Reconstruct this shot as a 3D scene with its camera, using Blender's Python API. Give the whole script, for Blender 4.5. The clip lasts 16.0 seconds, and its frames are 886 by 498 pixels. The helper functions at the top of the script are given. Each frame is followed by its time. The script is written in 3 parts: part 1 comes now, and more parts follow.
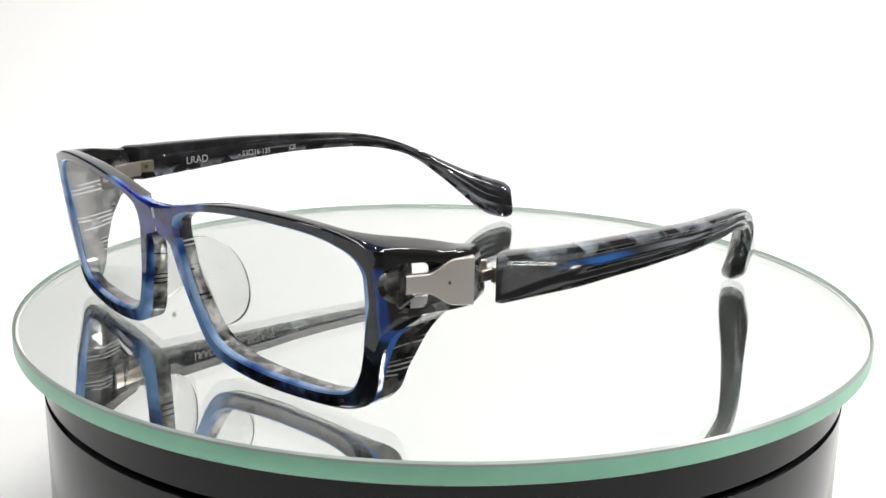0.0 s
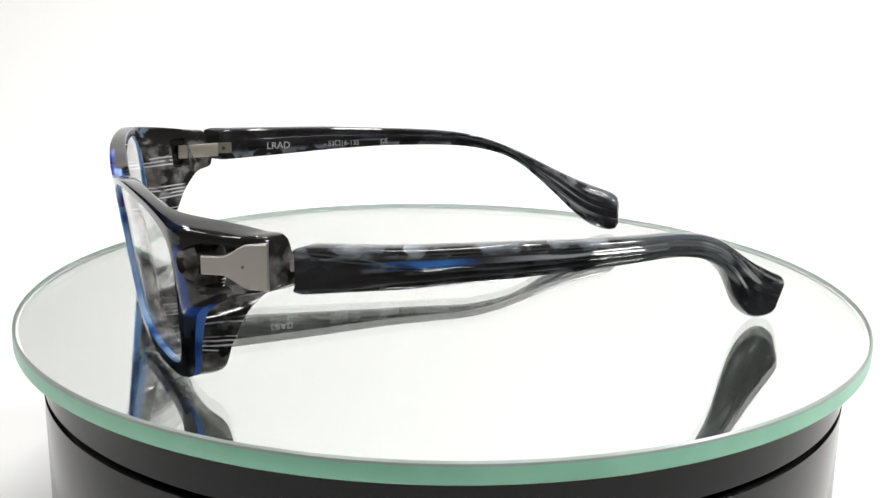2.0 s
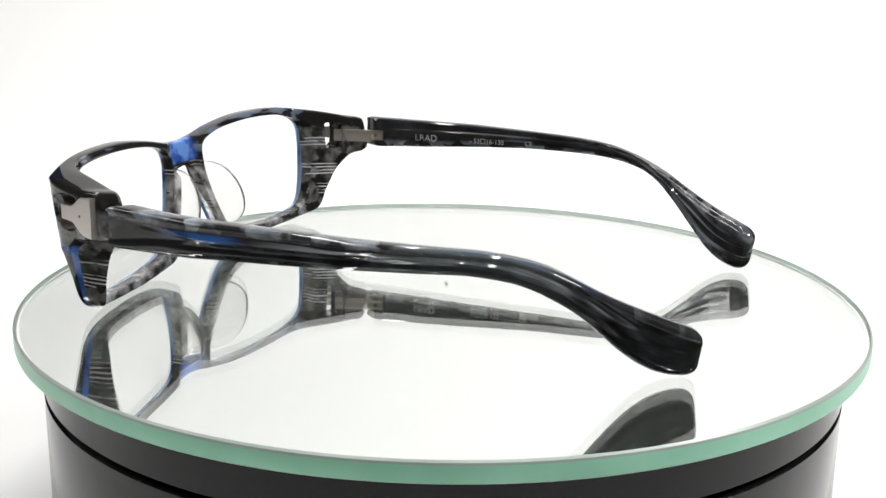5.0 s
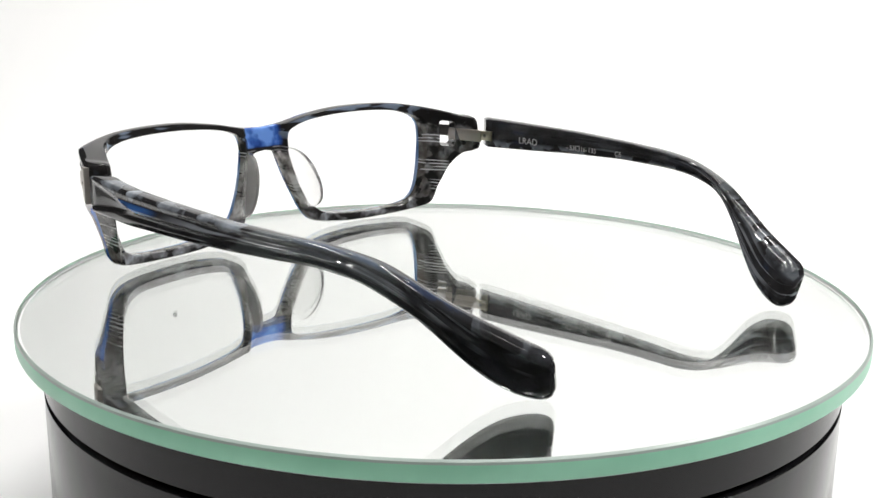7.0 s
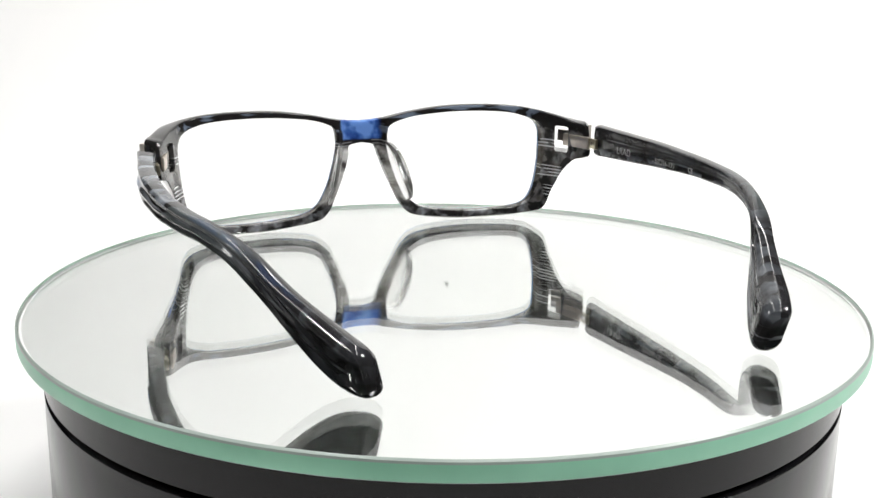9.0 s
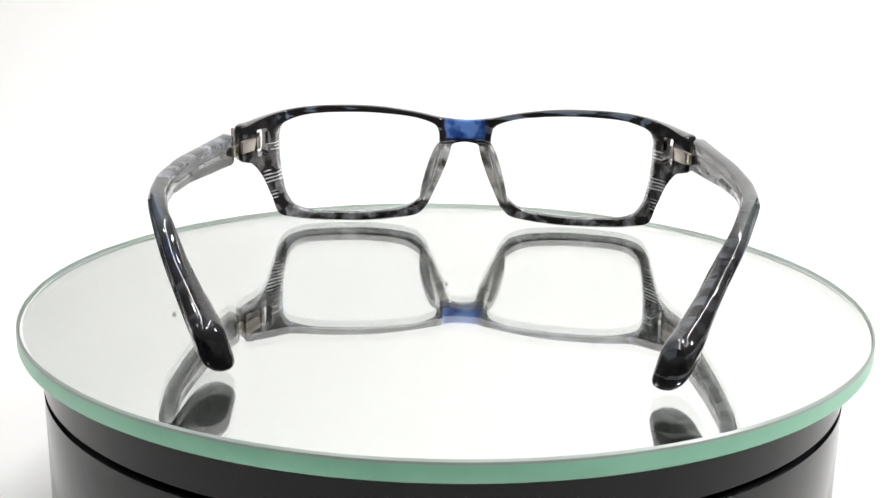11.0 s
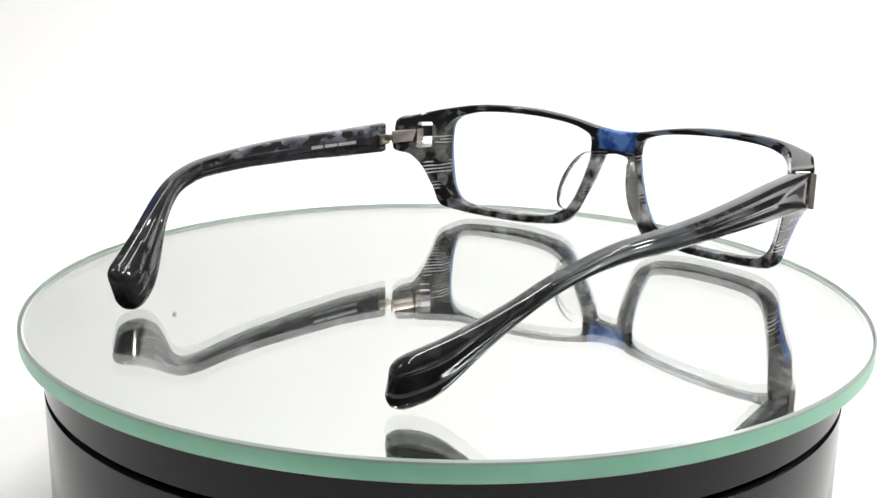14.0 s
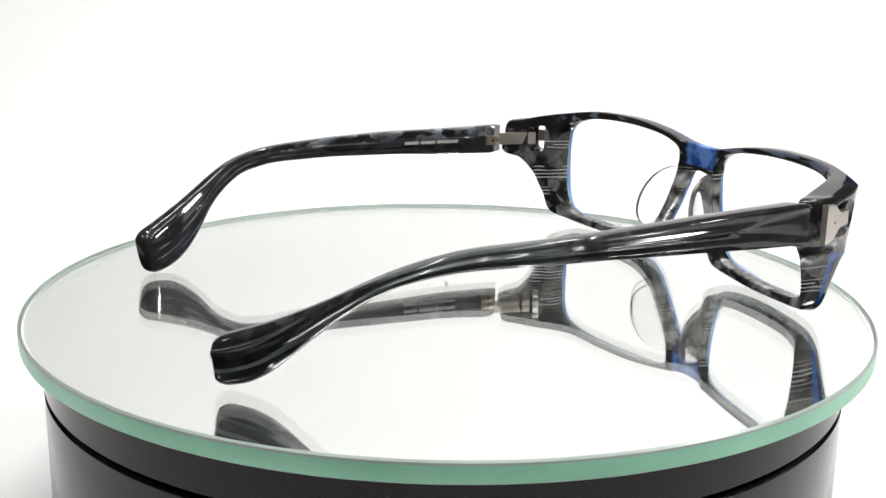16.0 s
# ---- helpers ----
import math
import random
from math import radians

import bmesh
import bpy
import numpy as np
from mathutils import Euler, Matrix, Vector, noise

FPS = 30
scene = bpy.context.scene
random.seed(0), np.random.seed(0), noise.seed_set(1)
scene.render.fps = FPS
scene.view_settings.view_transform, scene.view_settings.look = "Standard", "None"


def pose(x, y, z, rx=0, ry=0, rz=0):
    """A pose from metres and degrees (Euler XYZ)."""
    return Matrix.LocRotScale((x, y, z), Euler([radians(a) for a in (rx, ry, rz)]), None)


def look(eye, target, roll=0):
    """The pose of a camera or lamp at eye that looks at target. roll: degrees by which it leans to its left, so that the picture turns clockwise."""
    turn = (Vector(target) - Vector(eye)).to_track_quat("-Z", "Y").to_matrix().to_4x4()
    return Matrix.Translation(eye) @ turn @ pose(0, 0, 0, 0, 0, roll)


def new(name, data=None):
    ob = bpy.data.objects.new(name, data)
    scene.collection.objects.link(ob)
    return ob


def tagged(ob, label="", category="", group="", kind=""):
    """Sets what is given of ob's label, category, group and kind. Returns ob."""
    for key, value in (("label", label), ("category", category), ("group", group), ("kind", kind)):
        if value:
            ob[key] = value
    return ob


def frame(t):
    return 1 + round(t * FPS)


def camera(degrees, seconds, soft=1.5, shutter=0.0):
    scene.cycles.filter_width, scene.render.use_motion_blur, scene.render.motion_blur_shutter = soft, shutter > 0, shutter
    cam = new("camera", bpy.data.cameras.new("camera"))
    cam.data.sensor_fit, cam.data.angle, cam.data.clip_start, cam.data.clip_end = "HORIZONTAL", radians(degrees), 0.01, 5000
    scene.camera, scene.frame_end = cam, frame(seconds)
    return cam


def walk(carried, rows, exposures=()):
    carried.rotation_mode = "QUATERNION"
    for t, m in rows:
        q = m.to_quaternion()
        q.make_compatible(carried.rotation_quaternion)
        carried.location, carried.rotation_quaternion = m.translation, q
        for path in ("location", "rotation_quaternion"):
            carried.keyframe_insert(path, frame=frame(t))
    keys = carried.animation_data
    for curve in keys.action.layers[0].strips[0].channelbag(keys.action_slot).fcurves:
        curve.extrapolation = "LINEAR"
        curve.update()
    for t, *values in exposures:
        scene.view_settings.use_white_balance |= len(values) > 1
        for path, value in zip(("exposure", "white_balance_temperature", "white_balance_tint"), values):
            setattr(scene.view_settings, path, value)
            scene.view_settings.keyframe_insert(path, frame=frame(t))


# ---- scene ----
MM = 0.001
TURN = 34.393            # heading of the spectacles on the disc at 8 s, degrees
SEAT = (-27.12, 43.45)  # their origin on the disc at 8 s, mm from the spindle


def table_angle(t):
    """Degrees by which the turntable has turned, zero at 8 s."""
    return -math.degrees(0.2151 * (t - 8.0))


# camera: on a tripod, still
cam = camera(42.74, 16.0)
EYE = Vector((0.0, -0.29663, 0.08678))
STAND = look(EYE, EYE + Vector((-0.00271, math.cos(0.2502), -math.sin(0.2502))), 0.930)
walk(cam, [(0.0, STAND), (16.0, STAND)])

# world: nothing but the closed studio gives light
world = bpy.data.worlds.new("studio")
scene.world = world
world.use_nodes = True
world.node_tree.nodes["Background"].inputs["Color"].default_value = (1.0, 0.99, 0.97, 1)
world.node_tree.nodes["Background"].inputs["Strength"].default_value = 0.3
scene.view_settings.exposure = 0.05


def lamp(name, eye, aim, size, power):
    data = bpy.data.lights.new(name, "AREA")
    data.shape, data.size, data.energy, data.color = "DISK", size, power, (1.0, 0.988, 0.972)
    ob = new(name, data)
    ob.matrix_world = look(eye, aim)
    return ob


# two studio floods on the paper sweep, two ceiling tubes, and small bright ceiling spots over the turntable
lamp("flood", (-0.95, -0.10, 0.95), (-0.15, 0.80, 0.25), 0.26, 1.7)
lamp("flood", (0.95, -0.10, 0.95), (0.20, 0.80, 0.25), 0.26, 11.8)
for x in (-0.34, 0.34):
    tube_light = lamp("tube_light", (x, 0.1, 1.25), (x, 0.101, 0.0), 0.045, 5.4)
    tube_light.data.shape, tube_light.data.size_y = "RECTANGLE", 1.4
    tube_light.matrix_world = Matrix.Translation((x, 0.1, 1.25))
for sx, sy in ((-0.36, 0.22), (-0.05, 0.27), (0.31, 0.18), (-0.27, -0.20), (0.09, -0.30), (0.42, -0.17), (0.03, 0.02)):
    lamp("ceiling_spot", (sx, sy, 0.75), (0, 0, 0), 0.022, 0.42)


# ---------------------------------------------------------------- materials
def material(name):
    m = bpy.data.materials.new(name)
    m.use_nodes = True
    t = m.node_tree
    return m, t, t.nodes["Principled BSDF"]


def node(t, kind, **values):
    n = t.nodes.new(kind)
    for k, v in values.items():
        n.inputs[k.replace("_", " ")].default_value = v
    return n


def ramp(t, stops):
    n = t.nodes.new("ShaderNodeValToRGB")
    while len(n.color_ramp.elements) < len(stops):
        n.color_ramp.elements.new(0.5)
    for e, (p, c) in zip(n.color_ramp.elements, stops):
        e.position, e.color = p, (*c, 1)
    return n


def maths(t, op, a, b=None, clamp=False):
    n = t.nodes.new("ShaderNodeMath")
    n.operation, n.use_clamp = op, clamp
    for i, v in enumerate((a, b)):
        if v is None:
            continue
        if isinstance(v, (int, float)):
            n.inputs[i].default_value = v
        else:
            t.links.new(v, n.inputs[i])
    return n.outputs[0]


def mix(t, fac, a, b):
    n = t.nodes.new("ShaderNodeMix")
    n.data_type = "RGBA"
    for i, v in ((0, fac), (6, a), (7, b)):
        if isinstance(v, tuple):
            n.inputs[i].default_value = (*v, 1)
        elif isinstance(v, (int, float)):
            n.inputs[i].default_value = v
        else:
            t.links.new(v, n.inputs[i])
    return n.outputs[2]


def step(t, value, lo, hi):
    """0 below lo, 1 above hi, smooth between."""
    n = t.nodes.new("ShaderNodeMapRange")
    n.interpolation_type = "SMOOTHSTEP"
    n.inputs[1].default_value, n.inputs[2].default_value = lo, hi
    t.links.new(value, n.inputs[0])
    return n.outputs[0]


def noise_at(t, coord, scale, detail=3.0, stretch=(1, 1, 1), shift=(0, 0, 0)):
    m = t.nodes.new("ShaderNodeMapping")
    m.inputs["Scale"].default_value, m.inputs["Location"].default_value = stretch, shift
    t.links.new(coord, m.inputs[0])
    n = node(t, "ShaderNodeTexNoise", Scale=scale, Detail=detail, Roughness=0.5)
    t.links.new(m.outputs[0], n.inputs["Vector"])
    return n.outputs[0]


def polish(b, rough=0.06, coat=0.0):
    b.inputs["Roughness"].default_value = rough
    b.inputs["IOR"].default_value = 1.49
    b.inputs["Coat Weight"].default_value = coat
    b.inputs["Coat Roughness"].default_value = 0.02


def attribute(t, name):
    n = t.nodes.new("ShaderNodeAttribute")
    n.attribute_name = name
    return n.outputs["Fac"]


def chips(t, vector, scale, stretch, shift=(0, 0, 0), wobble=0.35):
    """Random value of each chip of acetate, with wavering borders."""
    m = t.nodes.new("ShaderNodeMapping")
    m.inputs["Scale"].default_value, m.inputs["Location"].default_value = stretch, shift
    t.links.new(vector, m.inputs[0])
    n = node(t, "ShaderNodeTexNoise", Scale=scale * 1.4, Detail=2.0)
    t.links.new(m.outputs[0], n.inputs["Vector"])
    off = t.nodes.new("ShaderNodeVectorMath")
    off.operation = "MULTIPLY_ADD"
    t.links.new(n.outputs["Color"], off.inputs[0])
    off.inputs[1].default_value = (wobble / scale,) * 3
    t.links.new(m.outputs[0], off.inputs[2])
    v = t.nodes.new("ShaderNodeTexVoronoi")
    v.feature, v.inputs["Scale"].default_value, v.inputs["Smoothness"].default_value = "SMOOTH_F1", scale, 0.35
    t.links.new(off.outputs[0], v.inputs["Vector"])
    sep = t.nodes.new("ShaderNodeSeparateColor")
    t.links.new(v.outputs["Color"], sep.inputs[0])
    return sep.outputs[0]


def streaks(t, co, x, z):
    """Groups of short pale lines, three or four to a group, stacked like the layers of the sheet: (height, half height, from x, to x)."""
    warp = maths(t, "MULTIPLY", noise_at(t, co, 90, 1.0), 0.0022)
    zz = maths(t, "ADD", z, warp)
    wave = step(t, maths(t, "SINE", maths(t, "MULTIPLY", zz, 2 * math.pi / 0.0011)), 0.15, 0.75)
    total = None
    for zc, half, x0, x1 in ((26.6, 1.9, 58, 65.5), (17.2, 2.1, 58, 65), (10.6, 1.9, 60.5, 66), (27.4, 1.0, 3, 11), (14.6, 2.0, 6, 15), (21.5, 0.8, 5, 13)):
        g = step(t, maths(t, "SUBTRACT", half * MM, maths(t, "ABSOLUTE", maths(t, "SUBTRACT", zz, zc * MM + 0.0011))), 0.0, 0.0003)
        g = maths(t, "MULTIPLY", g, maths(t, "MULTIPLY", step(t, x, x0 * MM, x0 * MM + 0.001), maths(t, "SUBTRACT", 1.0, step(t, x, x1 * MM - 0.001, x1 * MM))))
        total = g if total is None else maths(t, "MAXIMUM", total, g)
    broken = step(t, noise_at(t, co, 150, 1.0, (1, 1, 2.2), (5, 2, 1)), 0.38, 0.44)
    return maths(t, "MULTIPLY", maths(t, "MULTIPLY", wave, total), broken)


def make_marbled(name, lo, hi, tones):
    """Black acetate with smoky chips, stacked streaks at the sides and nose, and blue at the bridge."""
    m, t, b = material(name)
    co = t.nodes.new("ShaderNodeTexCoord").outputs["Object"]
    sep = t.nodes.new("ShaderNodeSeparateXYZ")
    t.links.new(co, sep.inputs[0])
    x, z = maths(t, "ABSOLUTE", sep.outputs[0]), sep.outputs[2]
    lower = maths(t, "SUBTRACT", 1.0, step(t, z, 0.004, 0.009))
    side_part = maths(t, "MULTIPLY", step(t, x, 0.055, 0.060), maths(t, "SUBTRACT", 1.0, step(t, z, 0.031, 0.034)))
    chip = maths(t, "ADD", maths(t, "ADD", maths(t, "MULTIPLY", chips(t, co, 300, (0.8, 1, 1), (0, 0, 0), 0.8), 0.35), maths(t, "MULTIPLY", noise_at(t, co, 230, 2.5), 0.65)), maths(t, "SUBTRACT", maths(t, "MULTIPLY", maths(t, "MAXIMUM", lower, side_part), 0.16), maths(t, "MULTIPLY", step(t, z, 0.030, 0.034), 0.30)))
    nose_part = maths(t, "MULTIPLY", maths(t, "SUBTRACT", 1.0, step(t, x, 0.014, 0.018)), maths(t, "SUBTRACT", 1.0, step(t, z, 0.024, 0.027)))
    chip = maths(t, "ADD", chip, maths(t, "MULTIPLY", nose_part, 0.20))
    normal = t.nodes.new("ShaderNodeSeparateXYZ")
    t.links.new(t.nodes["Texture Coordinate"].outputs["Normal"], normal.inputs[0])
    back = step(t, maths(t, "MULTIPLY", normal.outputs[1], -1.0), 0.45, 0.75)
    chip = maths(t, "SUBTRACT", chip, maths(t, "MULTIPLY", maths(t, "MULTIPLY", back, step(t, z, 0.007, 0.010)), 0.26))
    fac = step(t, chip, lo, hi)
    tone = ramp(t, [(0.34, tones[0]), (0.52, tones[1]), (0.68, tones[2])])
    t.links.new(noise_at(t, co, 300, 3.0, (1, 1, 1), (0.3, 0.1, 0)), tone.inputs[0])
    warm = mix(t, side_part, tone.outputs[0], (0.16, 0.145, 0.13))
    warm = mix(t, 0.55, warm, tone.outputs[0])
    colour = mix(t, fac, (0.020, 0.019, 0.019), warm)
    upper = step(t, z, 0.029, 0.033)
    stroke = maths(t, "MULTIPLY", step(t, noise_at(t, co, 330, 2.0, (0.10, 1, 1), (3, 1, 2)), 0.53, 0.60), maths(t, "MULTIPLY", upper, back))
    colour = mix(t, maths(t, "MULTIPLY", stroke, 0.8), colour, (0.20, 0.25, 0.33))
    smoke = ramp(t, [(0.36, (0.05, 0.047, 0.045)), (0.47, (0.30, 0.29, 0.28)), (0.58, (0.66, 0.66, 0.65))])
    t.links.new(noise_at(t, co, 240, 2.5, (1, 1, 1), (2, 6, 4)), smoke.inputs[0])
    clear_nose = maths(t, "MULTIPLY", nose_part, step(t, z, 0.007, 0.010))
    colour = mix(t, maths(t, "MULTIPLY", clear_nose, 0.9), colour, smoke.outputs[0])
    colour = mix(t, maths(t, "MULTIPLY", streaks(t, co, x, z), maths(t, "SUBTRACT", 1.0, maths(t, "MULTIPLY", back, 0.75))), colour, mix(t, clear_nose, (0.78, 0.79, 0.80), (0.02, 0.019, 0.018)))
    ax = maths(t, "ADD", x, maths(t, "MULTIPLY", noise_at(t, co, 150, 1.0), 0.004))
    near = maths(t, "MULTIPLY", maths(t, "SUBTRACT", 1.0, step(t, ax, 0.0078, 0.0090)), step(t, z, 0.0283, 0.0290))
    blue = ramp(t, [(0.36, (0.012, 0.03, 0.15)), (0.48, (0.04, 0.11, 0.40)), (0.58, (0.14, 0.29, 0.70))])
    t.links.new(noise_at(t, co, 170, 2.5, (1, 1, 1), (1, 3, 0)), blue.inputs[0])
    t.links.new(mix(t, near, colour, blue.outputs[0]), b.inputs["Base Color"])
    polish(b, 0.05)
    return m


MARBLED = make_marbled("marbled_acetate", 0.52, 0.76, ((0.05, 0.05, 0.05), (0.17, 0.172, 0.18), (0.34, 0.365, 0.40)))
CLEARER = make_marbled("clear_marbled_acetate", 0.46, 0.72, ((0.06, 0.055, 0.05), (0.19, 0.18, 0.17), (0.44, 0.44, 0.43)))


def make_temple_acetate():
    """Black acetate with grey-blue chips in the bands of its sheet, a smoky stretch and a blue flash; lamp reflections
    along it are painted as pale lines.
    """
    m, t, b = material("temple_acetate")
    co = t.nodes.new("ShaderNodeTexCoord").outputs["Object"]
    along = t.nodes.new("ShaderNodeAttribute")
    along.attribute_name = "flow"
    q = along.outputs["Vector"]
    band = attribute(t, "band")
    chip = maths(t, "ADD", maths(t, "MULTIPLY", chips(t, q, 0.42, (0.6, 1.0, 0.5), (0, 0, 0), 0.6), 0.55), maths(t, "MULTIPLY", noise_at(t, q, 0.33, 2.0, (0.7, 1, 1)), 0.45))
    fac = maths(t, "MULTIPLY", step(t, chip, 0.44, 0.66), maths(t, "ADD", maths(t, "MULTIPLY", band, 0.7), 0.05))
    tone = ramp(t, [(0.32, (0.08, 0.09, 0.10)), (0.50, (0.20, 0.22, 0.245)), (0.68, (0.38, 0.42, 0.47))])
    t.links.new(noise_at(t, q, 0.28, 3.0, (0.6, 1, 1), (3, 1, 0)), tone.inputs[0])
    body_colour = mix(t, attribute(t, "smoke"), (0.022, 0.021, 0.022), (0.080, 0.090, 0.092))
    haze = step(t, noise_at(t, q, 0.12, 3.0, (0.5, 1, 1), (9, 2, 0)), 0.45, 0.75)
    body_colour = mix(t, maths(t, "MULTIPLY", haze, 0.2), body_colour, (0.070, 0.082, 0.100))
    body_colour = mix(t, fac, body_colour, tone.outputs[0])
    # lamp reflections running along the arm, painted into the colour
    reflection_streak = step(t, noise_at(t, q, 1.0, 2.0, (0.022, 0.75, 0.2), (2, 7, 0)), 0.53, 0.60)
    reflection_streak = maths(t, "MULTIPLY", reflection_streak, step(t, noise_at(t, q, 0.09, 1.0, (0.7, 1, 1), (5, 5, 0)), 0.38, 0.50))
    body_colour = mix(t, maths(t, "MULTIPLY", reflection_streak, attribute(t, "lines")), body_colour, (0.50, 0.53, 0.57))
    flash = maths(t, "MULTIPLY", attribute(t, "flash"), step(t, noise_at(t, co, 260, 3.0, (1, 0.3, 1)), 0.36, 0.55))
    body_colour = mix(t, flash, body_colour, (0.04, 0.13, 0.38))
    t.links.new(body_colour, b.inputs["Base Color"])
    polish(b, 0.05)
    return m


TEMPLE = make_temple_acetate()


def make_blue():
    """The blue layer laminated on the front: clear blue below, navy to black towards brow and temples."""
    m, t, b = material("blue_acetate")
    co = t.nodes.new("ShaderNodeTexCoord").outputs["Object"]
    sep = t.nodes.new("ShaderNodeSeparateXYZ")
    t.links.new(co, sep.inputs[0])
    ax = maths(t, "ABSOLUTE", sep.outputs[0])
    light = ramp(t, [(0.36, (0.010, 0.018, 0.07)), (0.45, (0.04, 0.12, 0.44)), (0.57, (0.24, 0.46, 0.92))])
    t.links.new(noise_at(t, co, 85, 2.0), light.inputs[0])
    deep = ramp(t, [(0.36, (0.004, 0.008, 0.07)), (0.58, (0.011, 0.032, 0.33))])
    t.links.new(noise_at(t, co, 160, 2.0, (1, 1, 1), (7, 1, 0)), deep.inputs[0])
    navy = ramp(t, [(0.40, (0.004, 0.005, 0.008)), (0.66, (0.022, 0.028, 0.050))])
    t.links.new(noise_at(t, co, 140, 2.0, (1, 1, 1), (2, 0, 4)), navy.inputs[0])
    bridge = maths(t, "MULTIPLY", step(t, sep.outputs[2], 0.024, 0.028), maths(t, "SUBTRACT", 1.0, step(t, ax, 0.013, 0.022)))
    dark = maths(t, "MAXIMUM", maths(t, "MULTIPLY", step(t, sep.outputs[2], 0.030, 0.035), step(t, ax, 0.014, 0.024)),
                 step(t, ax, 0.052, 0.060))
    mottle = ramp(t, [(0.42, (0.005, 0.006, 0.012)), (0.52, (0.018, 0.034, 0.10)), (0.60, (0.05, 0.10, 0.26)), (0.70, (0.18, 0.25, 0.36))])
    t.links.new(noise_at(t, co, 210, 2.5, (0.7, 1, 1), (1, 5, 3)), mottle.inputs[0])
    nasal = maths(t, "SUBTRACT", 1.0, step(t, ax, 0.017, 0.028))
    colour = mix(t, nasal, mottle.outputs[0], light.outputs[0])
    colour = mix(t, bridge, colour, deep.outputs[0])
    colour = mix(t, dark, colour, navy.outputs[0])
    fold = maths(t, "MULTIPLY", step(t, ax, 0.0650, 0.0656), maths(t, "SUBTRACT", 1.0, step(t, sep.outputs[2], 0.031, 0.033)))
    colour = mix(t, fold, colour, (0.024, 0.068, 0.30))
    t.links.new(mix(t, step(t, ax, 0.0666, 0.0670), colour, (0.020, 0.019, 0.019)), b.inputs["Base Color"])
    polish(b, 0.04)
    return m


BLUE = make_blue()


def make_blue_edge():
    """The blue layer where its thickness shows at the sides."""
    m, t, b = material("blue_acetate_edge")
    co = t.nodes.new("ShaderNodeTexCoord").outputs["Object"]
    c = ramp(t, [(0.34, (0.006, 0.012, 0.06)), (0.48, (0.02, 0.06, 0.30)), (0.64, (0.07, 0.18, 0.58))])
    t.links.new(noise_at(t, co, 120, 2.0, (1, 1, 1), (4, 4, 1)), c.inputs[0])
    t.links.new(c.outputs[0], b.inputs["Base Color"])
    polish(b, 0.04)
    return m


BLUE_EDGE = make_blue_edge()


def make_light_blue():
    """The clear light-blue bevel round each lens opening."""
    m, t, b = material("light_blue_acetate")
    co = t.nodes.new("ShaderNodeTexCoord").outputs["Object"]
    c = ramp(t, [(0.32, (0.04, 0.11, 0.40)), (0.42, (0.20, 0.40, 0.78)), (0.58, (0.42, 0.60, 0.92))])
    t.links.new(noise_at(t, co, 110, 2.0, (1, 1, 1), (9, 4, 1)), c.inputs[0])
    t.links.new(c.outputs[0], b.inputs["Base Color"])
    polish(b, 0.04)
    return m


LIGHT_BLUE = make_light_blue()


def make_clear(name, ior, tint=(1, 1, 1), rough=0.0):
    m, t, b = material(name)
    b.inputs["Base Color"].default_value = (*tint, 1)
    b.inputs["Transmission Weight"].default_value = 1.0
    b.inputs["Roughness"].default_value = rough
    b.inputs["IOR"].default_value = ior
    return m


LENS = make_clear("demo_lens", 1.12, (0.975, 0.98, 0.975))
PAD = make_clear("clear_acetate", 1.3, (0.97, 0.97, 0.965), 0.0)
PAD.node_tree.nodes["Principled BSDF"].inputs["Transmission Weight"].default_value = 0.95
GLASS = make_clear("float_glass", 1.5, (0.995, 1.0, 0.996))


def make_edge():
    m, t, b = material("ground_glass_edge")
    co = t.nodes.new("ShaderNodeTexCoord").outputs["Object"]
    c = ramp(t, [(0.3, (0.27, 0.62, 0.43)), (0.7, (0.33, 0.70, 0.50))])
    t.links.new(noise_at(t, co, 60, 4.0), c.inputs[0])
    t.links.new(c.outputs[0], b.inputs["Base Color"])
    b.inputs["Roughness"].default_value = 0.35
    return m


EDGE = make_edge()


def make_mirror():
    m, t, b = material("silvering")
    co = t.nodes.new("ShaderNodeTexCoord").outputs["Object"]
    c = ramp(t, [(0.3, (0.955, 0.975, 0.96)), (0.7, (0.965, 0.985, 0.97))])
    t.links.new(noise_at(t, co, 25, 3.0), c.inputs[0])
    t.links.new(c.outputs[0], b.inputs["Base Color"])
    b.inputs["Metallic"].default_value, b.inputs["Roughness"].default_value = 0.95, 0.0
    return m


MIRROR = make_mirror()


def make_metal(name, colour, rough):
    m, t, b = material(name)
    co = t.nodes.new("ShaderNodeTexCoord").outputs["Object"]
    r = t.nodes.new("ShaderNodeMapRange")
    r.inputs[3].default_value, r.inputs[4].default_value = rough * 0.7, rough * 1.4
    t.links.new(noise_at(t, co, 900, 4.0, (1, 0.15, 1)), r.inputs[0])
    t.links.new(r.outputs[0], b.inputs["Roughness"])
    b.inputs["Base Color"].default_value = (*colour, 1)
    b.inputs["Metallic"].default_value = 1.0
    return m


STEEL = make_metal("brushed_steel", (0.70, 0.655, 0.61), 0.38)
PALE_STEEL = make_metal("satin_steel", (0.70, 0.63, 0.56), 0.4)
BRASSY = make_metal("pale_hinge_metal", (0.66, 0.60, 0.46), 0.3)


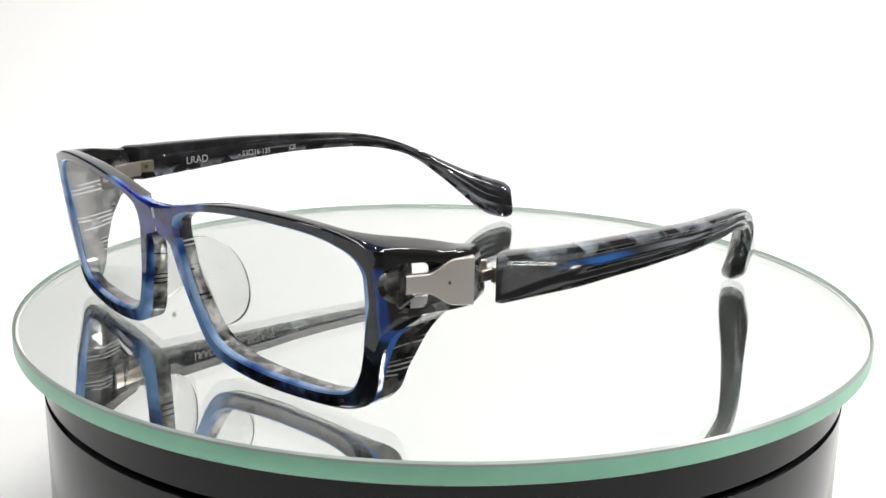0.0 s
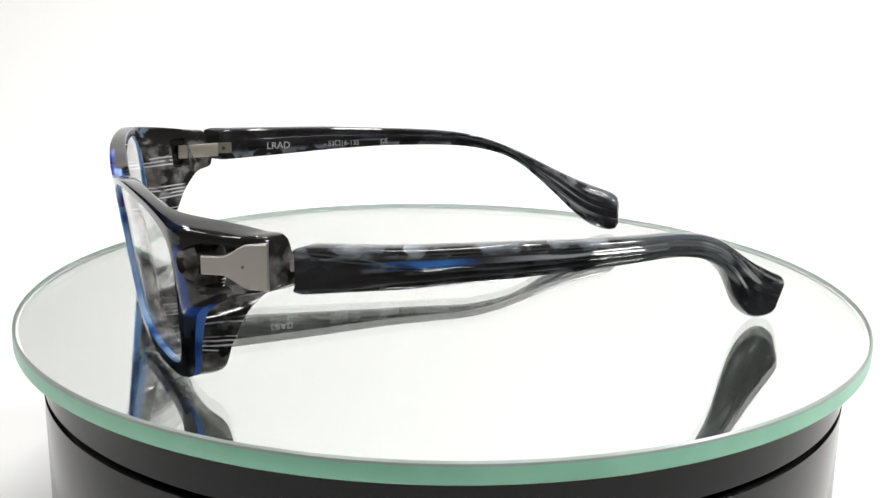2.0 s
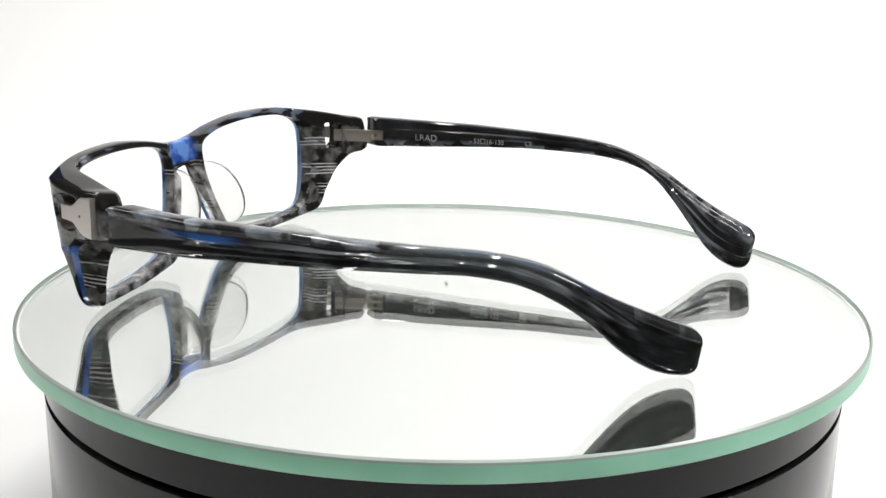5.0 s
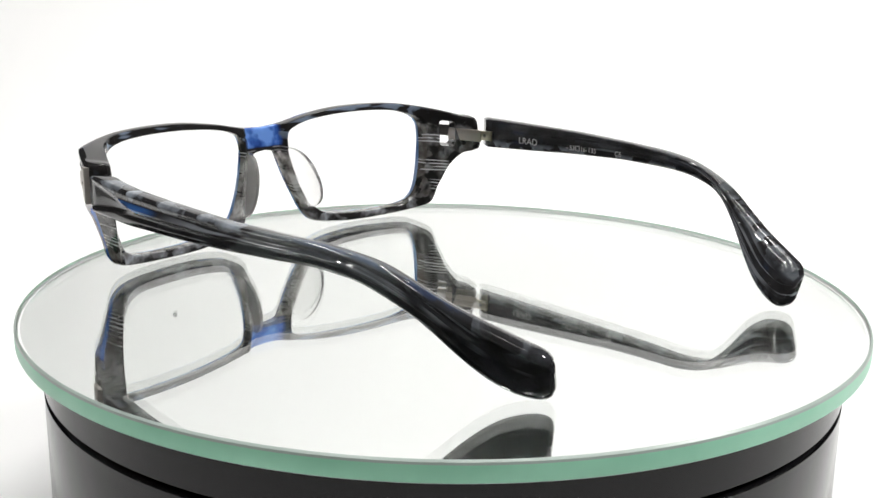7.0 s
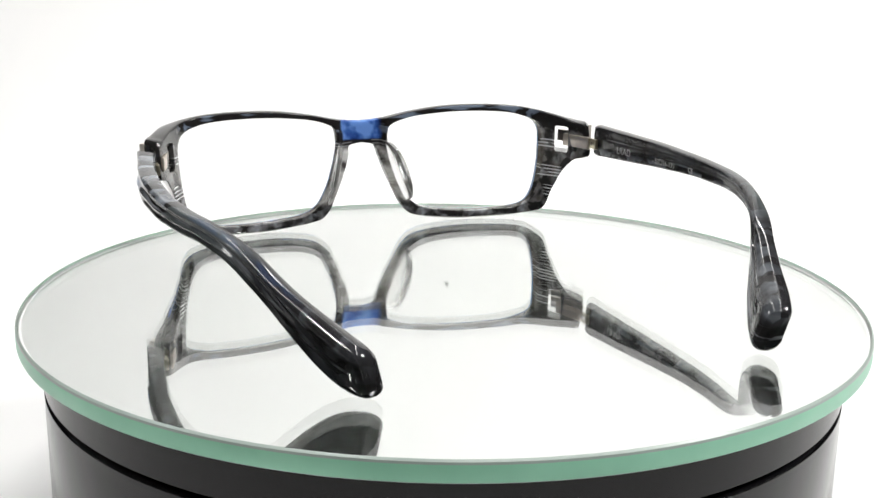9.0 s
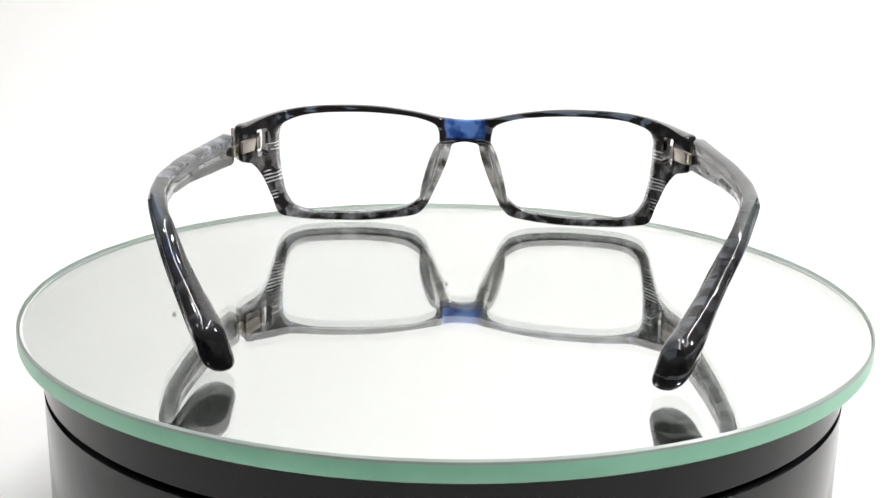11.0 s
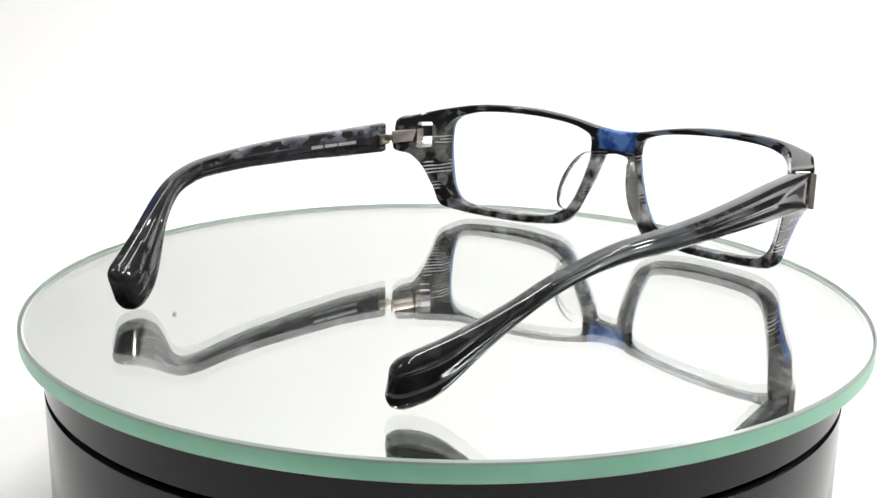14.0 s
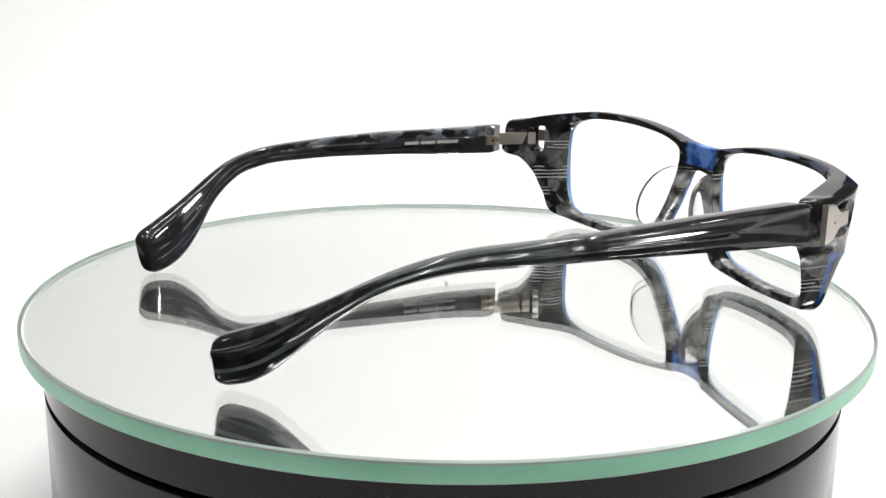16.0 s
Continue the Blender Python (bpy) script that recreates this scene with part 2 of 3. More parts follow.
def make_plain(name, colour, rough, var=0.15, scale=40):
    m, t, b = material(name)
    co = t.nodes.new("ShaderNodeTexCoord").outputs["Object"]
    lo = tuple(c * (1 - var) for c in colour)
    c = ramp(t, [(0.35, lo), (0.65, colour)])
    t.links.new(noise_at(t, co, scale, 5.0), c.inputs[0])
    t.links.new(c.outputs[0], b.inputs["Base Color"])
    b.inputs["Roughness"].default_value = rough
    return m


CHAMFER = make_plain("ground_chamfer", (0.42, 0.50, 0.455), 0.3, 0.1, 60)
BLACK = make_plain("black_plastic", (0.006, 0.006, 0.007), 0.14, 0.3, 90)
BLACK.node_tree.nodes["Principled BSDF"].inputs["IOR"].default_value = 1.32
GROOVE = make_plain("groove_shadow_gap", (0.006, 0.006, 0.006), 0.6)
SMUDGE = make_plain("grey_smudge", (0.30, 0.31, 0.30), 0.9, 0.3, 700)
WALL = make_plain("grey_wall_paint", (0.09, 0.09, 0.088), 0.6, 0.04, 5)
FLOOR = make_plain("grey_floor", (0.20, 0.195, 0.19), 0.5, 0.15, 8)
PAPER = make_plain("white_paper", (0.93, 0.93, 0.925), 0.9, 0.01, 6)
INK = make_plain("silver_ink", (0.62, 0.62, 0.62), 0.4, 0.1, 900)
DULL_INK = make_plain("dull_silver_ink", (0.58, 0.58, 0.58), 0.45, 0.3, 1500)
SCREW = make_metal("dark_screw", (0.25, 0.22, 0.18), 0.35)


# ---------------------------------------------------------------- mesh helpers
def part(name, bm, mat, parent, label="", smooth=40, kind=""):
    """Links a bmesh in millimetres as one mesh object under its thing."""
    bmesh.ops.scale(bm, vec=(MM, MM, MM), verts=bm.verts)
    bmesh.ops.recalc_face_normals(bm, faces=bm.faces)
    data = bpy.data.meshes.new(name)
    bm.to_mesh(data)
    bm.free()
    for m in (mat if isinstance(mat, (list, tuple)) else (mat,)):
        data.materials.append(m)
    if smooth:
        data.shade_smooth()
        data.set_sharp_from_angle(angle=radians(smooth))
    ob = new(name, data)
    ob.parent = parent
    return tagged(ob, label, kind=kind)


def thing(name, label, category, m=None, kind="", group=""):
    ob = new(name)
    ob.empty_display_size = 0.02
    if m is not None:
        ob.matrix_basis = m
    return tagged(ob, label, category, group, kind)


def loft(bm, rings, cap=True, closed=True, mats=None):
    """Skins a list of rings (each a list of points); mats(i, j) gives a face's material slot."""
    rows = [[bm.verts.new(p) for p in r] for r in rings]
    n = len(rows[0])
    for i in range(len(rows) - 1):
        for j in range(n if closed else n - 1):
            f = bm.faces.new((rows[i][j], rows[i][(j + 1) % n], rows[i + 1][(j + 1) % n], rows[i + 1][j]))
            if mats:
                f.material_index = mats(i, j)
    if cap:
        bm.faces.new(rows[0][::-1])
        bm.faces.new(rows[-1])
    return rows


def catmull(pts, n):
    """A smooth open curve through pts, n steps to a span."""
    pts = [np.array(p, float) for p in pts]
    pts = [2 * pts[0] - pts[1]] + pts + [2 * pts[-1] - pts[-2]]
    out = []
    for i in range(1, len(pts) - 2):
        a, b, c, d = pts[i - 1:i + 3]
        for k in range(n):
            u = k / n
            out.append(0.5 * (2 * b + (c - a) * u + (2 * a - 5 * b + 4 * c - d) * u * u + (3 * b - a - 3 * c + d) * u ** 3))
    return out + [pts[-2]]


def soft(x):
    return math.log1p(math.exp(min(x, 30)))


def smooth01(x):
    x = min(1, max(0, x))
    return x * x * (3 - 2 * x)


def bevel_box(bm, sx, sy, sz, m, r=0.3, seg=2):
    made = bmesh.ops.create_cube(bm, size=1, matrix=m @ Matrix.Diagonal((sx, sy, sz, 1)))
    edges = list({e for v in made["verts"] for e in v.link_edges})
    bmesh.ops.bevel(bm, geom=edges, offset=r, segments=seg, affect="EDGES", profile=0.5)


def tube(bm, r, depth, m, seg=24, bevel=0.0):
    made = bmesh.ops.create_cone(bm, cap_ends=True, segments=seg, radius1=r, radius2=r, depth=depth, matrix=m)
    if bevel:
        edges = [e for e in {e for v in made["verts"] for e in v.link_edges} if any(len(f.verts) > 4 for f in e.link_faces)]
        bmesh.ops.bevel(bm, geom=edges, offset=bevel, segments=2, affect="EDGES", profile=0.5)


def turned(bm, profile, seg=192, mats=None):
    """Turns a profile of (radius, z) round the z axis; open at neither end."""
    rings = [[(r * math.cos(2 * math.pi * k / seg), r * math.sin(2 * math.pi * k / seg), z) for k in range(seg)] for r, z in profile]
    loft(bm, rings, True, True, mats)


# ---------------------------------------------------------------- setting
MARKS = (1, 228, -275, 265)  # two small smudges on the paper, high up: x, z, x, z


def build_backdrop():
    bm = bmesh.new()
    prof = [(-260, -70), (500, -70)]
    prof += [(500 + 300 * math.sin(a), 230 - 300 * math.cos(a)) for a in np.linspace(0.1, math.pi / 2, 16)]
    prof += [(800, 1500)]
    rows = [[bm.verts.new((x, y, z)) for y, z in prof] for x in (-520, 520)]
    back = [[bm.verts.new((x, y + 4 * (z > -69), z - 4)) for y, z in prof] for x in (-520, 520)]
    for a, b in zip(range(len(prof) - 1), range(1, len(prof))):
        bm.faces.new((rows[0][a], rows[0][b], rows[1][b], rows[1][a]))
        bm.faces.new((back[0][a], back[1][a], back[1][b], back[0][b]))
    ob = part("backdrop", bm, PAPER, None, "seamless white paper sweep behind the turntable", 60)
    tagged(ob, category="backdrop", kind="structure")
    for x, z, r in ((MARKS[0], MARKS[1], 2.0), (MARKS[2], MARKS[3], 2.4)):
        bm = bmesh.new()
        tube(bm, r, 0.4, Matrix.Translation((x, 799.6, z)) @ Matrix.Rotation(radians(90), 4, "X"), 14)
        part("smudge", bm, SMUDGE, ob, "small grey smudge")


def build_room():
    """Plain grey walls, floor and ceiling that close the studio."""
    def slab(name, x, y, z, sx, sy, sz, label, mat):
        bm = bmesh.new()
        bmesh.ops.create_cube(bm, size=1, matrix=Matrix.Translation((x, y, z)) @ Matrix.Diagonal((sx, sy, sz, 1)))
        tagged(part(name, bm, mat, None, label, 0), category=name.split("_")[0], kind="structure")
    slab("floor", 0, 0, -130, 3900, 3900, 80, "plain grey studio floor under the paper", FLOOR)
    slab("ceiling", 0, 0, 1830, 3900, 3900, 80, "plain grey painted studio ceiling", WALL)
    slab("wall_north", 0, 1900, 870, 3900, 100, 1840, "plain grey painted studio wall", WALL)
    slab("wall_south", 0, -1900, 870, 3900, 100, 1840, "plain grey painted studio wall", WALL)
    slab("wall_east", 1900, 0, 870, 100, 3700, 1840, "plain grey painted studio wall", WALL)
    slab("wall_west", -1900, 0, 870, 100, 3700, 1840, "plain grey painted studio wall", WALL)


def build_turntable():
    base = thing("turntable_base", "round glossy black plastic turntable base on white paper", "turntable", pose(-0.0002, 0, -0.070))
    bm = bmesh.new()
    turned(bm, [(98, 0), (103, 1.0), (104.5, 3.0), (104.5, 52.2), (103.8, 52.7)])
    part("lower_drum", bm, BLACK, base)
    bm = bmesh.new()
    turned(bm, [(102.0, 51.0), (102.0, 55.0)])
    part("groove", bm, GROOVE, base, "thin dark gap round the drum")
    bm = bmesh.new()
    turned(bm, [(103.8, 53.7), (104.5, 54.2), (104.5, 63.2), (103.0, 64.6), (60, 64.9)])
    part("upper_ring", bm, BLACK, base)
    disc = thing("mirror_disc", "round mirror glass plate with green ground edge on the turntable", "mirror", pose(0, 0, 0))
    bm = bmesh.new()
    R = 110.4
    turned(bm, [(R - 0.9, -5.0), (R - 0.15, -4.5), (R, -4.1), (R, -0.9), (R - 0.12, -0.4), (R - 0.6, 0.0)],
           mats=lambda i, j: 1 if 1 <= i <= 2 else 2)
    part("glass_plate", bm, [GLASS, EDGE, CHAMFER], disc, "clear green-edged float glass", 30)
    bm = bmesh.new()
    turned(bm, [(R - 1.5, -4.85), (R - 1.5, -4.6)])
    part("silvered_back", bm, MIRROR, disc, "silvered mirror backing")
    return disc


# ---------------------------------------------------------------- spectacles
def y_front(x, z):
    x = abs(x)
    return 34.1 - 0.13 * (32 - z) - 0.0019 * x * x - 1.9 * 0.4 * soft((x - 66.3) / 0.4)


def y_back(x, z):
    x = abs(x)
    return 29.6 - 0.18 * (32 - z) - 0.0015 * x * x - 2.2 * 2.2 * soft((x - 60.6) / 2.2)


def body(x, z, u):
    """A place in the front: outline point (x, z), depth u from the front face (0) to the back (1)."""
    s = smooth01((abs(x) - 63) / 12.6)
    nose = smooth01((28 - z) / 6) * smooth01((18 - abs(x)) / 6)
    under = smooth01((4.5 - z) / 4.5)
    xb = x + math.copysign(1, x) * (-0.6 * nose - 4.4 * s)
    zb = z + 1.6 * under
    thin = 1.7 * smooth01((8.0 - abs(x)) / 1.6) * smooth01((z - 24) / 3)  # the bridge is thinner than the brows
    return (x + (xb - x) * u, y_front(x, z) * (1 - u) + (y_back(xb, zb) + thin) * u, z + (zb - z) * u)


EYE_SHAPE = [(8.8, 30.3), (9.9, 32.8), (13.8, 34.6), (20, 35.9), (31, 36.8), (42, 36.9), (51.5, 36.3), (57.3, 34.9), (60.1, 33.5), (61.3, 31.8),
             (61.8, 30), (61.8, 28), (61.7, 25), (61.4, 21), (60.7, 15.5), (59.2, 9.8), (56.4, 6), (51, 4.3), (42, 3.7), (31, 3.9),
             (21, 5.3), (16.0, 8.0), (12.8, 13.2), (10.6, 19.0), (9.2, 24.4), (8.8, 26.6), (8.7, 28.3)]
RIM_SHAPE = [(0, 34.6), (4, 34.8), (9, 35.5), (18, 37.3), (30, 38.8), (42, 39.1), (52, 38.7), (60, 37.6), (66.3, 36.2), (71, 35.0),
             (73.6, 34.2), (73.9, 29.4), (73.6, 24.0), (69.5, 22.2), (65.6, 17.8), (63, 11), (60.8, 4.2), (55, 1), (42, 0.1), (30, 0.2),
             (18.5, 1.9), (13.6, 5.5), (10.1, 12.2), (7.4, 18.3), (5.5, 23.6), (4.2, 26.6), (0, 27.5)]


def build_front(parent):
    inner, outer = catmull(EYE_SHAPE, 6), catmull(RIM_SHAPE, 6)
    section = [(0.0, 0.34), (0.0, 0.20), (0.06, 0.06), (0.17, 0.0), (0.24, 0.0), (0.30, 0.0), (0.36, 0.0), (0.42, 0.0), (0.55, 0.0), (0.70, 0.0),
               (0.84, 0.0), (0.94, 0.06), (1.0, 0.18), (1.0, 0.32), (1.0, 0.80), (0.94, 0.95), (0.84, 1.0), (0.66, 1.0), (0.5, 1.0), (0.3, 1.0),
               (0.10, 1.0), (0.03, 0.97), (0.0, 0.86)]
    n = len(inner)
    bm = bmesh.new()
    for side in (1, -1):
        rows = []
        for k in range(n):
            a, b = inner[k], outer[k]
            row = []
            for v, u in section:
                x, z = a + (b - a) * v
                if k in (0, n - 1) and v > 0.9:
                    x = 0.0
                row.append(bm.verts.new(body(side * max(x, 0.0), z, u)))
            rows.append(row)
        m = len(section)
        for i in range(n - 1):
            for j in range(m):
                f = bm.faces.new((rows[i][j], rows[i][(j + 1) % m], rows[i + 1][(j + 1) % m], rows[i + 1][j]))
                c = f.calc_center_median()
                f.material_index = 1 if 1 <= j <= 12 and abs(c.x) < 68.4 else 2 if j == m - 1 else 4 if j == 0 else 0
                if j == 12 and 56 < abs(c.x) < 67.4 and c.z < 33:
                    f.material_index = 3
                if j in (1, 2):
                    f.material_index = 4
        plain = list(section)  # across the bridge the faces run on, with no rounded edge between the halves
        plain[11], plain[12], plain[14], plain[15] = (0.94, 0.0), (1.0, 0.0), (1.0, 1.0), (0.94, 1.0)
        bridge_rows = [rows[n - 1]]
        for g in (0.12, 0.3, 0.5, 0.7, 0.88):
            a, b = inner[-1] + (inner[0] - inner[-1]) * g, outer[-1] + (outer[0] - outer[-1]) * g
            bridge_rows.append([bm.verts.new(body(side * max((a + (b - a) * v)[0], 0.0), (a + (b - a) * v)[1], u)) for v, u in plain])
        bridge_rows.append(rows[0])
        for lower, upper in zip(bridge_rows, bridge_rows[1:]):
            for j in range(m):
                if j == 13:
                    continue
                f = bm.faces.new((lower[j], lower[(j + 1) % m], upper[(j + 1) % m], upper[j]))
                f.material_index = 1 if 1 <= j <= 12 else 0
    bmesh.ops.remove_doubles(bm, verts=bm.verts, dist=0.02)
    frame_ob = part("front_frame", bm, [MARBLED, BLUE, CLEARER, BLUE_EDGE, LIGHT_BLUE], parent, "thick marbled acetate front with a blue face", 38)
    # slots through both endpieces, above and below the hinge tongue
    tools = []
    for zc, h in ((28.6, 8.6), (28.9, 0.0)):
        cut = bmesh.new()
        for side in (1, -1):
            if h:
                m = Matrix.Translation((side * 66.6, 15.4, zc)) @ Matrix.Rotation(side * radians(62), 4, "Z")
                bevel_box(cut, 22, 4.6, h, m, 0.8, 3)
            else:
                m = Matrix.Translation((side * 69.7, y_front(69.7, 28.9) + 0.4, 28.9)) @ Matrix.Rotation(side * radians(-66), 4, "Z")
                bmesh.ops.create_icosphere(cut, subdivisions=4, radius=1, matrix=m @ Matrix.Diagonal((8.6, 1.5, 4.4, 1)))
        tools.append(part("cutter", cut, MARBLED, parent, "", 0))
        mod = frame_ob.modifiers.new("slots", "BOOLEAN")
        mod.object, mod.operation, mod.solver = tools[-1], "DIFFERENCE", "EXACT"
    bpy.context.view_layer.update()
    done = bpy.data.meshes.new_from_object(frame_ob.evaluated_get(bpy.context.evaluated_depsgraph_get()))
    frame_ob.modifiers.clear()
    frame_ob.data = done
    for tool in tools:
        bpy.data.objects.remove(tool)
    done.shade_smooth()
    done.set_sharp_from_angle(angle=radians(38))
    return frame_ob


def build_lens(parent, side):
    loop = catmull(EYE_SHAPE + EYE_SHAPE[:1], 5)[:-1]
    cx, cz = 34.5, 20.5
    bm = bmesh.new()
    rings = []
    for u, grow in ((0.22, 0), (0.55, 1)):
        sheet = []
        for s in (0.06, 0.3, 0.55, 0.8, 1.012):
            sheet.append([(side * (cx + (p[0] - cx) * s), 0, cz + (p[1] - cz) * s) for p in loop])
        rings.append([[(x, y_front(x, z) - 4.5 * u, z) for x, y, z in r] for r in sheet])
    loft(bm, rings[0][:] + rings[1][::-1])
    return part("lens", bm, LENS, parent, "clear demo lens")


def build_pad(parent, side):
    """A clear D-shaped nose pad fused to the nasal rim."""
    bm = bmesh.new()
    loops = []
    for off, shrink in ((-0.85, 0.93), (-0.55, 1.0), (0.55, 1.0), (0.85, 0.93)):
        loop = []
        for a in np.linspace(-math.pi / 2, math.pi / 2, 22):
            d = 9.2 * math.cos(a) ** 0.8 * shrink
            z = 18.0 + 9.8 * math.sin(a) * shrink
            x = 9.6 + (20 - z) * 0.28 + d * 0.32 - 0.012 * d * d + off
            loop.append((side * x, y_back(10, z) + 0.6 - d, z + 0.06 * d))
        loops.append(loop)
    loft(bm, loops)
    return part("nose_pad", bm, PAD, parent, "clear moulded nose pad")


def build_plate(parent, side):
    """The steel hinge plate inlaid in the endpiece, and its tongue."""
    bm = bmesh.new()
    rings = []
    for k in range(19):
        x = 68.5 + 5.5 * k / 18
        h = 1.85 + 2.4 * smooth01((k / 18 - 0.3) / 0.42) + 0.5 * (k / 18) ** 2
        mid = 28.9
        y = y_front(x, mid)
        slope = (y_front(x + 0.1, mid) - y) / 0.1
        nx, ny = -slope, 1.0
        ln = math.hypot(nx, ny)
        nx, ny = nx / ln, ny / ln
        ring = []
        for off, hh in ((-1.0, h), (0.25, h), (0.45, h - 0.25)):
            ring.append((side * (x + nx * off), y + ny * off, mid + hh))
        for off, hh in ((0.45, h - 0.25), (0.25, h), (-1.0, h)):
            ring.append((side * (x + nx * off), y + ny * off, mid - hh))
        rings.append(ring)
    loft(bm, rings)
    plate = part("hinge_plate", bm, STEEL, parent, "brushed steel hinge plate", 30)
    bm = bmesh.new()
    m = Matrix.Translation((side * 67.6, 6.6, 28.6)) @ Matrix.Rotation(side * radians(14), 4, "Z")
    bevel_box(bm, 0.9, 12.6, 4.0, m, 0.2)
    part("tongue", bm, PALE_STEEL, plate, "pale satin steel tongue")
    bm = bmesh.new()
    y = y_front(72.0, 28.9)
    tube(bm, 0.32, 0.3, Matrix.Translation((side * 72.4, y + 0.2, 28.9)) @ Matrix.Rotation(side * radians(27), 4, "Z") @ Matrix.Rotation(radians(90), 4, "Y"), 16)
    part("rivet", bm, SCREW, plate, "tiny dark rivet")
    return plate


# side profiles (y, top, bottom) and plan (y, x) of the two arms
RIGHT_TOP = [(1.5, 34.7), (-15.5, 34.4), (-34.5, 33.9), (-53.5, 32.9), (-71.5, 32.0), (-81.5, 31.0), (-90.5, 28.6), (-99.5, 24.7), (-108.5, 19.9), (-116.5, 16.1), (-125.5, 12.9), (-133.5, 9.9)]
RIGHT_LOW = [(1.5, 24.8), (-15.5, 25.5), (-34.5, 26.5), (-53.5, 27.2), (-71.5, 27.1), (-81.5, 26.8), (-90.5, 25.2), (-97.5, 22.6), (-108.5, 13.2), (-117.5, 4.0), (-121.5, 1.2), (-132.5, 0.2)]
LEFT_TOP = [(4.5, 33.0), (-17.5, 32.0), (-38.5, 31.8), (-58.5, 31.0), (-80.5, 30.0), (-90.5, 28.3), (-96.5, 25.8), (-106.5, 19.6), (-115.5, 15.1), (-122.5, 11.9), (-130.5, 9.1)]
LEFT_LOW = [(4.5, 23.3), (-17.5, 23.4), (-31.5, 24.1), (-58.5, 24.8), (-79.5, 24.9), (-90.5, 22.9), (-100.5, 16.3), (-109.5, 6.3), (-115.5, 1.5), (-120.5, 0.2), (-128.5, 0.2)]
RIGHT_PLAN = [(6.5, 72.3), (-16.5, 73.4), (-36.5, 74.8), (-56.5, 74.9), (-71.5, 73.3), (-81.5, 70.6), (-91.5, 67.2), (-106.5, 60.1), (-121.5, 52.4), (-136.5, 43.3)]
LEFT_PLAN = [(9.5, 72.5), (-16.5, 75.9), (-36.5, 77.3), (-56.5, 76.7), (-73.5, 73.7), (-88.5, 68.6), (-103.5, 60.9), (-118.5, 51.7), (-133.5, 42.6)]


def eased(table, y):
    """A table read smoothly at y."""
    ys = np.array([a for a, _ in table][::-1])
    vs = np.array([b for _, b in table][::-1])
    return float(np.mean([np.interp(y + d, ys, vs) for d in (-4, -2.5, -1, 0, 1, 2.5, 4)]))


def arm_x(side, y):
    return eased(LEFT_PLAN if side < 0 else RIGHT_PLAN, y)


def arm_half(y):
    return float(np.interp(-y, [0, 30, 60, 90, 106, 120, 131], [4.6, 4.3, 4.0, 3.6, 4.4, 6.1, 6.1])) / 2


